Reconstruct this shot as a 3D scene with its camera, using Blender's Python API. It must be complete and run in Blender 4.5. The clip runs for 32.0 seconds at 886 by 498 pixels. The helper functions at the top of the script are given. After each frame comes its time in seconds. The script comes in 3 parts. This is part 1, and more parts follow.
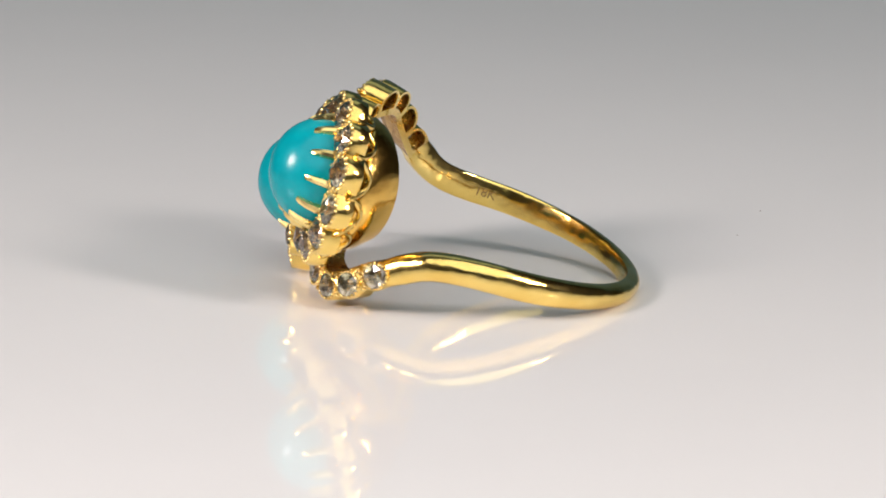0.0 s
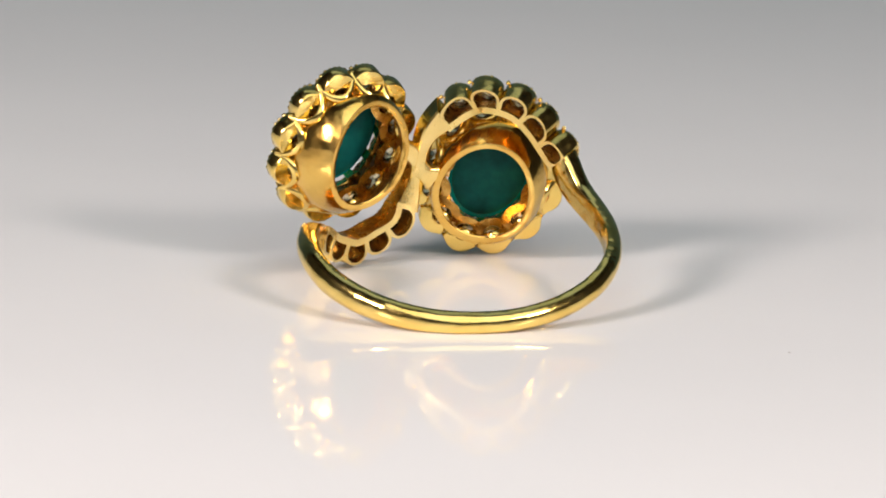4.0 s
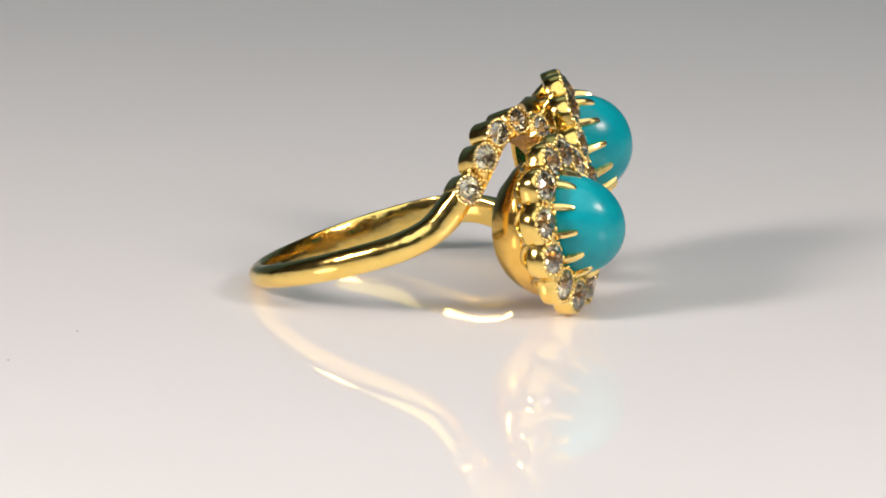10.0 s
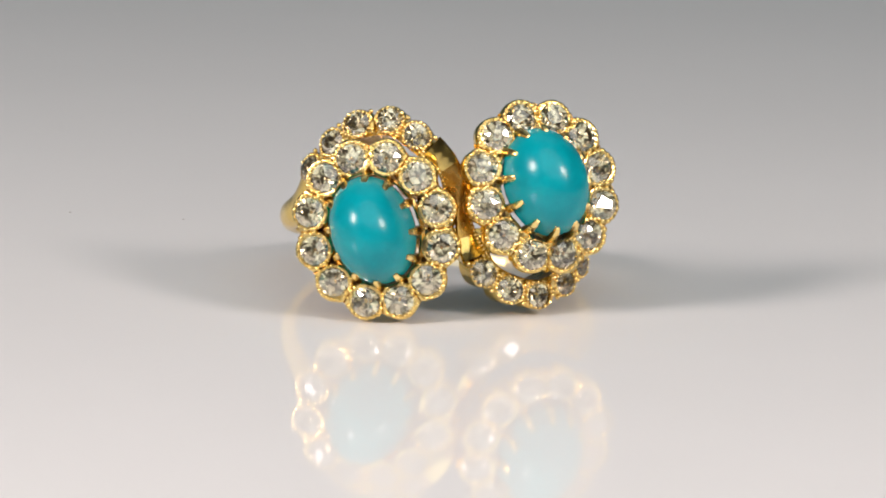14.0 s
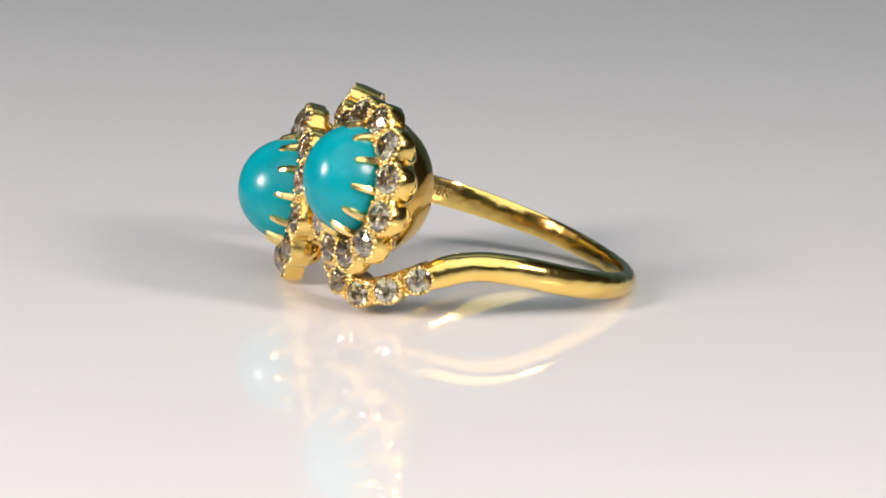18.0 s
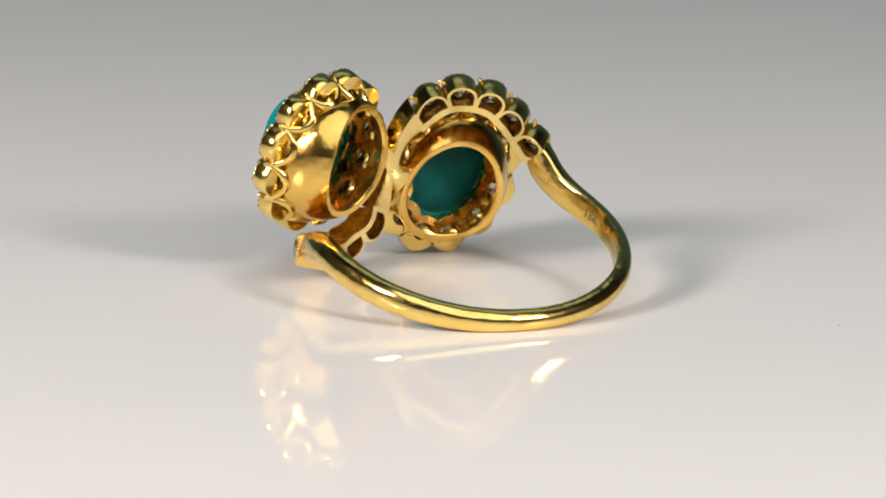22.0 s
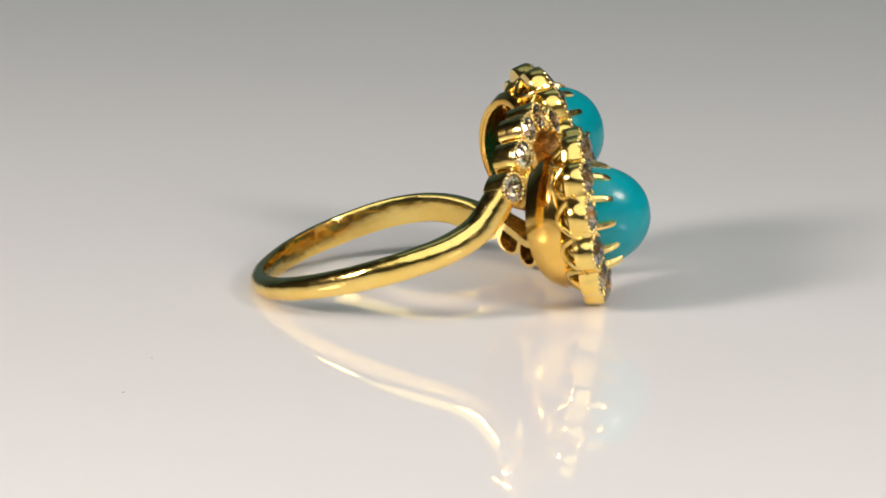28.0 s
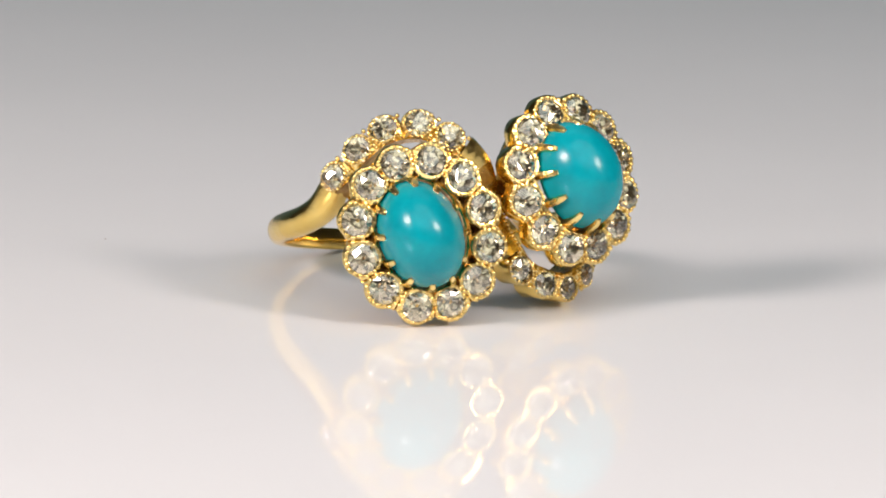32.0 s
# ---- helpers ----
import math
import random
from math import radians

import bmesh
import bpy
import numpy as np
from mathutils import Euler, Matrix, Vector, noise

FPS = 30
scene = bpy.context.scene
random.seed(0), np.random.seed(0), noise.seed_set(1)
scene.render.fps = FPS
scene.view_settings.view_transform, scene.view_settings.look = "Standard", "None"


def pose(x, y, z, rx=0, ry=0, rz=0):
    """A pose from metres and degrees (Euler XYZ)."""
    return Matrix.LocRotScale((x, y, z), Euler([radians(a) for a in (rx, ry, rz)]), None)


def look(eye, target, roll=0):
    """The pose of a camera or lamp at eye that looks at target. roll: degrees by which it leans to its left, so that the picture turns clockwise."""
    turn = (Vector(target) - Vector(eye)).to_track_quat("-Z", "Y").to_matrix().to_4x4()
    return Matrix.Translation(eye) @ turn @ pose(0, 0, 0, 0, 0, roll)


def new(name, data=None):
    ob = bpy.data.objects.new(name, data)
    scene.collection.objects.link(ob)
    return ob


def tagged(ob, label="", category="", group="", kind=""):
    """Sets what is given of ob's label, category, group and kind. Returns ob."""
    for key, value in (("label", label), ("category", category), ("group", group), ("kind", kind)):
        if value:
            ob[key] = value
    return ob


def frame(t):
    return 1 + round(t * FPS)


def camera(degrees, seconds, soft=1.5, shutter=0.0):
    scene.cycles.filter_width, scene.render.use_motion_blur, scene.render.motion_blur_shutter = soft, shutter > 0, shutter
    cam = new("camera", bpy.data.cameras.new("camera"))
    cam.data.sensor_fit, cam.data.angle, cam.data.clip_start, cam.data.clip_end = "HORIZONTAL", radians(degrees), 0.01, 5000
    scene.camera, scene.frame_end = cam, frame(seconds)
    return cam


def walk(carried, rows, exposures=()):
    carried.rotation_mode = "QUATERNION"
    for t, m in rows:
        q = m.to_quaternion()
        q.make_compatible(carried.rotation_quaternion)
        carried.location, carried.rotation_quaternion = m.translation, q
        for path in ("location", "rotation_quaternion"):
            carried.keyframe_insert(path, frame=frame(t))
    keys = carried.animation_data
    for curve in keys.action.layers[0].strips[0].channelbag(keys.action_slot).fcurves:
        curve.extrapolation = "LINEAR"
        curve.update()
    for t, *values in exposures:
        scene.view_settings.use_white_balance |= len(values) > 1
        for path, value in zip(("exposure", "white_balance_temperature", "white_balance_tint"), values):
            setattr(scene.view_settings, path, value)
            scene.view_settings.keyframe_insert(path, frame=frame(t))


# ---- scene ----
# ---- camera: it stands still, the turntable turns ----
MM = 0.001
LIFT = 2.765           # height of the fitted origin above the plate, mm
RATE = 19.016          # turn of the plate, degrees a second, clockwise from above
YAW, PITCH = radians(-0.034), radians(13.045)
GAZE = Vector((math.sin(YAW) * math.cos(PITCH), math.cos(YAW) * math.cos(PITCH), -math.sin(PITCH)))
EYE = Vector((0.0, -0.2621, 0.0605 + LIFT * MM))
cam = camera(11.90, 32.0, 1.8)
EXPOSURES = [(0.0, -0.08, 6490, 9), (1.0, -0.11, 6540, 8), (2.0, -0.10, 6640, 7), (3.0, -0.03, 6540, 9), (6.0, 0.00, 6490, 9), (7.0, -0.11, 6540, 9), (8.0, -0.13, 6590, 8),
             (9.0, -0.08, 6590, 8), (10.0, -0.04, 6600, 9), (12.0, -0.05, 6440, 10), (14.0, -0.17, 6490, 9), (17.0, 0.00, 6550, 9), (18.0, 0.00, 6440, 10), (20.0, -0.08, 6490, 9),
             (22.0, -0.11, 6590, 7), (25.0, -0.02, 6440, 9), (28.0, -0.13, 6640, 7), (29.0, -0.08, 6590, 8), (30.0, -0.07, 6600, 9), (31.0, 0.00, 6440, 10), (32.0, -0.02, 6440, 10)]
walk(cam, [(0.0, look(EYE, EYE + GAZE, 0.97)), (32.0, look(EYE, EYE + GAZE, 0.97))], EXPOSURES)


# ---- world and lamps ----
world = bpy.data.worlds.new("room_dimness")
world.use_nodes = True
scene.world = world
world.node_tree.nodes["Background"].inputs["Color"].default_value = (0.86, 0.92, 1.0, 1)
world.node_tree.nodes["Background"].inputs["Strength"].default_value = 0.30


def lamp(name, azimuth, elevation, distance, size, watts, colour):
    data = bpy.data.lights.new(name, "AREA")
    data.shape, data.size, data.energy, data.color = "DISK", size, watts, colour
    a, e = radians(azimuth), radians(elevation)
    eye = Vector((math.cos(a) * math.cos(e), math.sin(a) * math.cos(e), math.sin(e))) * distance
    ob = new(name, data)
    ob.matrix_world = look(eye, (0, 0, 0.005))
    return ob


lamp("key_lamp", -145, 28, 0.32, 0.084, 1.08, (1.0, 0.86, 0.82))
lamp("side_lamp", -40, 30, 0.28, 0.065, 0.50, (1.0, 0.86, 0.82))
# broad soft fill, added above in front to lift shadows and gold
lamp("overhead_fill", -78, 52, 0.5, 0.66, 1.60, (0.94, 0.985, 0.965))
# unseen cool fill high behind, added to brighten the upward gold
lamp("ceiling_fill", 90, 68, 1.72, 1.5, 2.7, (0.72, 0.93, 1.0))


# ---- materials ----
def material(name):
    m = bpy.data.materials.new(name)
    m.use_nodes = True
    nt = m.node_tree
    return m, nt, nt.nodes["Principled BSDF"]


def noise_node(nt, scale, detail=4.0, rough=0.55):
    tc = nt.nodes.new("ShaderNodeTexCoord")
    n = nt.nodes.new("ShaderNodeTexNoise")
    n.inputs["Scale"].default_value, n.inputs["Detail"].default_value, n.inputs["Roughness"].default_value = scale, detail, rough
    nt.links.new(tc.outputs["Object"], n.inputs["Vector"])
    return n


def ramp(nt, src, stops):
    r = nt.nodes.new("ShaderNodeValToRGB")
    e = r.color_ramp.elements
    while len(e) < len(stops):
        e.new(0.5)
    for el, (p, c) in zip(e, stops):
        el.position, el.color = p, (*c, 1) if len(c) == 3 else c
    nt.links.new(src, r.inputs["Fac"])
    return r


def bump(nt, bsdf, src, strength, distance):
    b = nt.nodes.new("ShaderNodeBump")
    b.inputs["Strength"].default_value, b.inputs["Distance"].default_value = strength, distance
    nt.links.new(src, b.inputs["Height"])
    nt.links.new(b.outputs["Normal"], bsdf.inputs["Normal"])


def gold_material(name, rough_low, rough_high, relief, deep=(0.865, 0.605, 0.16), pale=(0.945, 0.72, 0.245)):
    m, nt, b = material(name)
    b.inputs["Metallic"].default_value = 1.0
    coarse, fine = noise_node(nt, 420, 3), noise_node(nt, 2600, 6, 0.7)
    col = ramp(nt, coarse.outputs["Fac"], [(0.3, deep), (0.7, pale)])
    nt.links.new(col.outputs["Color"], b.inputs["Base Color"])
    rr = ramp(nt, fine.outputs["Fac"], [(0.3, (rough_low,) * 3), (0.75, (rough_high,) * 3)])
    nt.links.new(rr.outputs["Color"], b.inputs["Roughness"])
    wavy = noise_node(nt, 700, 2, 0.4)
    bump(nt, b, wavy.outputs["Fac"], relief, 0.0004)
    return m


GOLD = gold_material("polished_gold", 0.09, 0.26, 0.27)
CUP_GOLD = gold_material("worn_gold", 0.10, 0.27, 0.26, (0.78, 0.465, 0.10), (0.90, 0.61, 0.17))


def tarnish_shade_material():
    """Old gold inside the settings, dull and brown with dirt and painted shade."""
    m, nt, b = material("tarnished_shaded_gold")
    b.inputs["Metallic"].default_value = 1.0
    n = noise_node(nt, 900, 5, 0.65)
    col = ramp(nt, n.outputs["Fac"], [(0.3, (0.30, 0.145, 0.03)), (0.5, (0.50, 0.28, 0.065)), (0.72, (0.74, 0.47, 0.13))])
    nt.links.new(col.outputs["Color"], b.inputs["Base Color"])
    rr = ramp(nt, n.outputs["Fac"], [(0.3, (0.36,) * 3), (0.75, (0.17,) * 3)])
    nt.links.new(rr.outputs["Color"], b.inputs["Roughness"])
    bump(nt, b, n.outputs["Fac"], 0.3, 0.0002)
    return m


TARNISH_SHADE = tarnish_shade_material()
MILGRAIN = gold_material("beaded_gold", 0.16, 0.32, 0.12, (0.88, 0.645, 0.22), (0.95, 0.75, 0.32))


def satin(me, lips):
    """Gives the faces in lips, counted along a skin, the satin gold of worked edges."""
    me.materials.append(MILGRAIN)
    for p in me.polygons:
        if p.index in lips:
            p.material_index = 2
    return me


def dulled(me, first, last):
    """Gives a setting's inner faces, counted along its skin, the tarnish and painted shade."""
    me.materials.append(TARNISH_SHADE)
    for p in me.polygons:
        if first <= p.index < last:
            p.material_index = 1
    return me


def matt_material(name, colour, scale=40, rough=0.75):
    m, nt, b = material(name)
    n = noise_node(nt, scale, 5)
    col = ramp(nt, n.outputs["Fac"], [(0.3, tuple(c * 0.93 for c in colour)), (0.7, colour)])
    nt.links.new(col.outputs["Color"], b.inputs["Base Color"])
    b.inputs["Roughness"].default_value = rough
    bump(nt, b, n.outputs["Fac"], 0.1, 0.0005)
    return m


MARK = matt_material("stamped_shadow", (0.20, 0.12, 0.03), 1500, 0.5)


def turquoise_material():
    m, nt, b = material("turquoise")
    coarse, fine = noise_node(nt, 260, 4), noise_node(nt, 1500, 5, 0.65)
    col = ramp(nt, coarse.outputs["Fac"], [(0.25, (0.0, 0.225, 0.28)), (0.5, (0.001, 0.275, 0.33)), (0.8, (0.006, 0.325, 0.37))])
    mix = nt.nodes.new("ShaderNodeMixRGB")
    mix.blend_type = "MULTIPLY"
    mix.inputs["Fac"].default_value = 0.6
    mott = ramp(nt, fine.outputs["Fac"], [(0.35, (0.75, 0.85, 0.85)), (0.6, (1, 1, 1))])
    nt.links.new(col.outputs["Color"], mix.inputs["Color1"])
    nt.links.new(mott.outputs["Color"], mix.inputs["Color2"])
    nt.links.new(mix.outputs["Color"], b.inputs["Base Color"])
    b.inputs["Roughness"].default_value = 0.24
    b.inputs["IOR"].default_value = 1.38
    return m


TURQUOISE = turquoise_material()


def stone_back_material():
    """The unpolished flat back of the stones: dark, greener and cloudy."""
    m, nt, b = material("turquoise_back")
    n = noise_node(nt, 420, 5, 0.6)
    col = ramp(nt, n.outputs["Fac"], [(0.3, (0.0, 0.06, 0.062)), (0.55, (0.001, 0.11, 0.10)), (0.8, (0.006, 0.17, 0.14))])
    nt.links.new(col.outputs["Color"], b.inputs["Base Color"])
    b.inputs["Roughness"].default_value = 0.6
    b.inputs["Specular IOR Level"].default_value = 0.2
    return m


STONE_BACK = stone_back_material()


def diamond_material():
    m, nt, b = material("diamond")
    b.inputs["Base Color"].default_value = (0.955, 0.825, 0.55, 1)
    b.inputs["Roughness"].default_value = 0.0
    b.inputs["IOR"].default_value = 2.3
    b.inputs["Transmission Weight"].default_value = 0.98
    return m


DIAMOND = diamond_material()


def plate_material():
    m, nt, b = material("white_acrylic")
    n = noise_node(nt, 30, 3)
    col = ramp(nt, n.outputs["Fac"], [(0.3, (0.78, 0.775, 0.775)), (0.7, (0.80, 0.795, 0.795))])
    nt.links.new(col.outputs["Color"], b.inputs["Base Color"])
    b.inputs["Roughness"].default_value = 0.03
    b.inputs["IOR"].default_value = 1.50
    return m


ACRYLIC = plate_material()


PAPER = matt_material("backdrop_paper", (0.105, 0.20, 0.255))
WALL = matt_material("room_paint", (0.36, 0.31, 0.275), 6)
WOOD = matt_material("dark_table", (0.10, 0.08, 0.07), 25, 0.5)
DUST = matt_material("dust", (0.30, 0.26, 0.23), 900, 0.9)


# ---- helpers for meshes; all lengths below in mm ----
def mesh_of(name, bm, mat, sharp=38, flat=False):
    bmesh.ops.recalc_face_normals(bm, faces=bm.faces[:])
    me = bpy.data.meshes.new(name)
    for v in bm.verts:
        v.co *= MM
    bm.to_mesh(me)
    bm.free()
    me.materials.append(mat)
    if not flat:
        for p in me.polygons:
            p.use_smooth = True
        me.set_sharp_from_angle(angle=radians(sharp))
    return me


def place(name, me, parent, m=None, label=""):
    ob = new(name, me)
    ob.parent = parent
    if m is not None:
        ob.matrix_basis = m
    if label:
        ob["label"] = label
    return ob


def part(name, bm, mat, parent, label="", m=None, sharp=38):
    return place(name, mesh_of(name, bm, mat, sharp), parent, m, label)


def skin(bm, rings, closed=True, caps=False, loop=False):
    """Bridges rings of the same number of points; closed: each ring is a loop; loop: last ring to first."""
    rv = [[bm.verts.new(p) for p in r] for r in rings]
    n = len(rv[0])
    pairs = list(zip(rv, rv[1:])) + ([(rv[-1], rv[0])] if loop else [])
    for a, b in pairs:
        for i in range(n if closed else n - 1):
            j = (i + 1) % n
            bm.faces.new((a[i], a[j], b[j], b[i]))
    if caps:
        bm.faces.new(rv[0])
        bm.faces.new(rv[-1])
    return rv


def bead(bm, p, r):
    bmesh.ops.create_icosphere(bm, subdivisions=1, radius=r, matrix=Matrix.Translation(p))


def oval(ax, ay, z, n=72):
    return [Vector((ax * math.sin(2 * math.pi * i / n), ay * math.cos(2 * math.pi * i / n), z)) for i in range(n)]


def basis(o, x, y, z):
    m = Matrix((x, y, z)).transposed().to_4x4()
    m.translation = Vector(o) * MM
    return m


def spline(points, steps):
    """A smooth Catmull-Rom line through a few control points."""
    pts = [Vector(p) for p in points]
    pts = [2 * pts[0] - pts[1]] + pts + [2 * pts[-1] - pts[-2]]
    out = []
    for i in range(1, len(pts) - 2):
        a, b, c, d = pts[i - 1:i + 3]
        for k in range(steps):
            u = k / steps
            out.append(0.5 * ((2 * b) + (c - a) * u + (2 * a - 5 * b + 4 * c - d) * u * u + (3 * b - a - 3 * c + d) * u ** 3))
    out.append(pts[-2].copy())
    return out


# ---- the room, the table and the turntable ----
def slab(name, x0, x1, y0, y1, z0, z1, mat, kind_label, category):
    bm = bmesh.new()
    bmesh.ops.create_cube(bm, size=1.0)
    for v in bm.verts:
        v.co = Vector(((x0 + x1) / 2 + v.co.x * (x1 - x0), (y0 + y1) / 2 + v.co.y * (y1 - y0), (z0 + z1) / 2 + v.co.z * (z1 - z0)))
    ob = new(name, mesh_of(name, bm, mat))
    return tagged(ob, kind_label, category, kind="structure")


slab("floor", -1800, 1800, -1800, 1800, -800, -760, WALL, "plain dark floor of the room", "floor")
slab("ceiling", -1800, 1800, -1800, 1800, 1700, 1740, WALL, "plain grey ceiling of the room", "ceiling")
slab("wall_north", -1840, 1840, 1800, 1840, -800, 1740, WALL, "plain grey wall behind the table", "wall")
slab("wall_south", -1840, 1840, -1840, -1800, -800, 1740, WALL, "plain grey wall behind the camera", "wall")
slab("wall_east", 1800, 1840, -1800, 1800, -800, 1740, WALL, "plain grey side wall of the room", "wall")
slab("wall_west", -1840, -1800, -1800, 1800, -800, 1740, WALL, "plain grey side wall of the room", "wall")


def make_table():
    bm = bmesh.new()
    bmesh.ops.create_cube(bm, size=1.0)
    for v in bm.verts:
        v.co = Vector((v.co.x * 1400, 100 + v.co.y * 900, -60 + v.co.z * 40))
    bmesh.ops.bevel(bm, geom=bm.edges[:], offset=4, segments=2, affect="EDGES")
    top = new("table", mesh_of("table", bm, WOOD))
    tagged(top, "dark wooden table under the turntable", "table")
    for sx in (-1, 1):
        for sy in (-300, 500):
            leg = bmesh.new()
            bmesh.ops.create_cube(leg, size=1.0)
            for v in leg.verts:
                v.co = Vector((sx * 640 + v.co.x * 60, sy + v.co.y * 60, -420 + v.co.z * 680))
            part("leg", leg, WOOD, top)


make_table()


def make_turntable():
    """A round glossy plate on a drum; its top lies at height 0."""
    bm = bmesh.new()
    prof = [(148.6, 0.0), (149.6, -0.4), (150, -1.4), (150, -6.6), (149.6, -7.6), (148.6, -8)]
    n = 128
    rings = []
    for r, z in prof:
        rings.append([Vector((r * math.cos(2 * math.pi * i / n), r * math.sin(2 * math.pi * i / n), z)) for i in range(n)])
    skin(bm, rings, caps=True)
    plate = new("turntable", mesh_of("turntable", bm, ACRYLIC, 12))
    tagged(plate, "glossy white acrylic turntable plate, slowly turning", "turntable")
    drum = bmesh.new()
    skin(drum, [[Vector((r * math.cos(2 * math.pi * i / 64), r * math.sin(2 * math.pi * i / 64), z)) for i in range(64)]
                for r, z in ((96, -8), (100, -12), (100, -36), (97, -40))], caps=True)
    part("drum", drum, matt_material("black_plastic", (0.02, 0.02, 0.02), 60, 0.4), plate, "black plastic drum")
    rnd = random.Random(4)
    for x, y, r in SPECKS:
        bm = bmesh.new()
        bmesh.ops.create_icosphere(bm, subdivisions=2, radius=r)
        for v in bm.verts:
            v.co = Vector((v.co.x * rnd.uniform(0.8, 1.3), v.co.y * rnd.uniform(0.8, 1.2), v.co.z * 0.3 + r * 0.2))
        part("dust_speck", bm, DUST, plate, "tiny dark dust speck", Matrix.Translation((x * MM, y * MM, 0)))
    return plate


SPECKS = [(-13.75, 21.6, 0.07), (-21.1, 24.7, 0.08)]
turntable = make_turntable()

# unseen sheet added far behind the plate; its dark blue tints the plate's reflection
bm = bmesh.new()
line = [Vector((0, 330, -40)), Vector((0, 380, -38)), Vector((0, 410, -25)), Vector((0, 425, 10)), Vector((0, 430, 60)), Vector((0, 430, 600))]
skin(bm, [[p + Vector((x, 0, 0)) for p in line] + [p + Vector((x, 0.7, -0.5)) for p in reversed(line)] for x in (-600, 600)], caps=True)
tagged(new("backdrop", mesh_of("backdrop", bm, PAPER, 60)), "unseen slate blue sheet curving up behind the turntable, added for its reflection", "backdrop", kind="structure")


# ---- the ring: an empty on the turning axis, parts round it ----
ring = new("ring")
tagged(ring, "yellow gold crossover ring with two turquoise and diamond clusters", "ring")
UP = Vector((0, 0, LIFT))


def direction(azimuth, elevation):
    a, e = radians(azimuth), radians(elevation)
    return Vector((math.cos(a) * math.cos(e), math.sin(a) * math.cos(e), math.sin(e)))


def diamond_mesh(r, table, crown, seed):
    """An old hand-cut brilliant: table, crown, girdle, deep pavilion and open culet, no two facets quite alike; the girdle lies at z = 0."""
    rnd = random.Random(seed)
    bm = bmesh.new()

    def loop(rad, z, n, turn=0.0, uneven=0.0):
        for i in range(n):
            a = 2 * math.pi * (i + turn + rnd.uniform(-uneven, uneven) * 2) / n
            q = rad * r * (1 + rnd.uniform(-uneven, uneven))
            bm.verts.new((q * math.cos(a), q * math.sin(a), r * (z + rnd.uniform(-uneven, uneven) * 0.25)))
    loop(table, crown, 7 + seed % 2, 0.0, 0.06)
    loop(0.79, 0.60 * crown, 8, 0.5, 0.05)
    loop(1.0, 0.04, 16)
    loop(1.0, -0.03, 16)
    loop(0.60, -0.38, 7 + seed % 2, 0.4, 0.08)
    loop(0.12, -0.86, 5, 0.0, 0.1)
    bmesh.ops.convex_hull(bm, input=bm.verts[:])
    bmesh.ops.dissolve_limit(bm, angle_limit=radians(3), verts=bm.verts[:], edges=bm.edges[:])
    return mesh_of("diamond", bm, DIAMOND, flat=True)


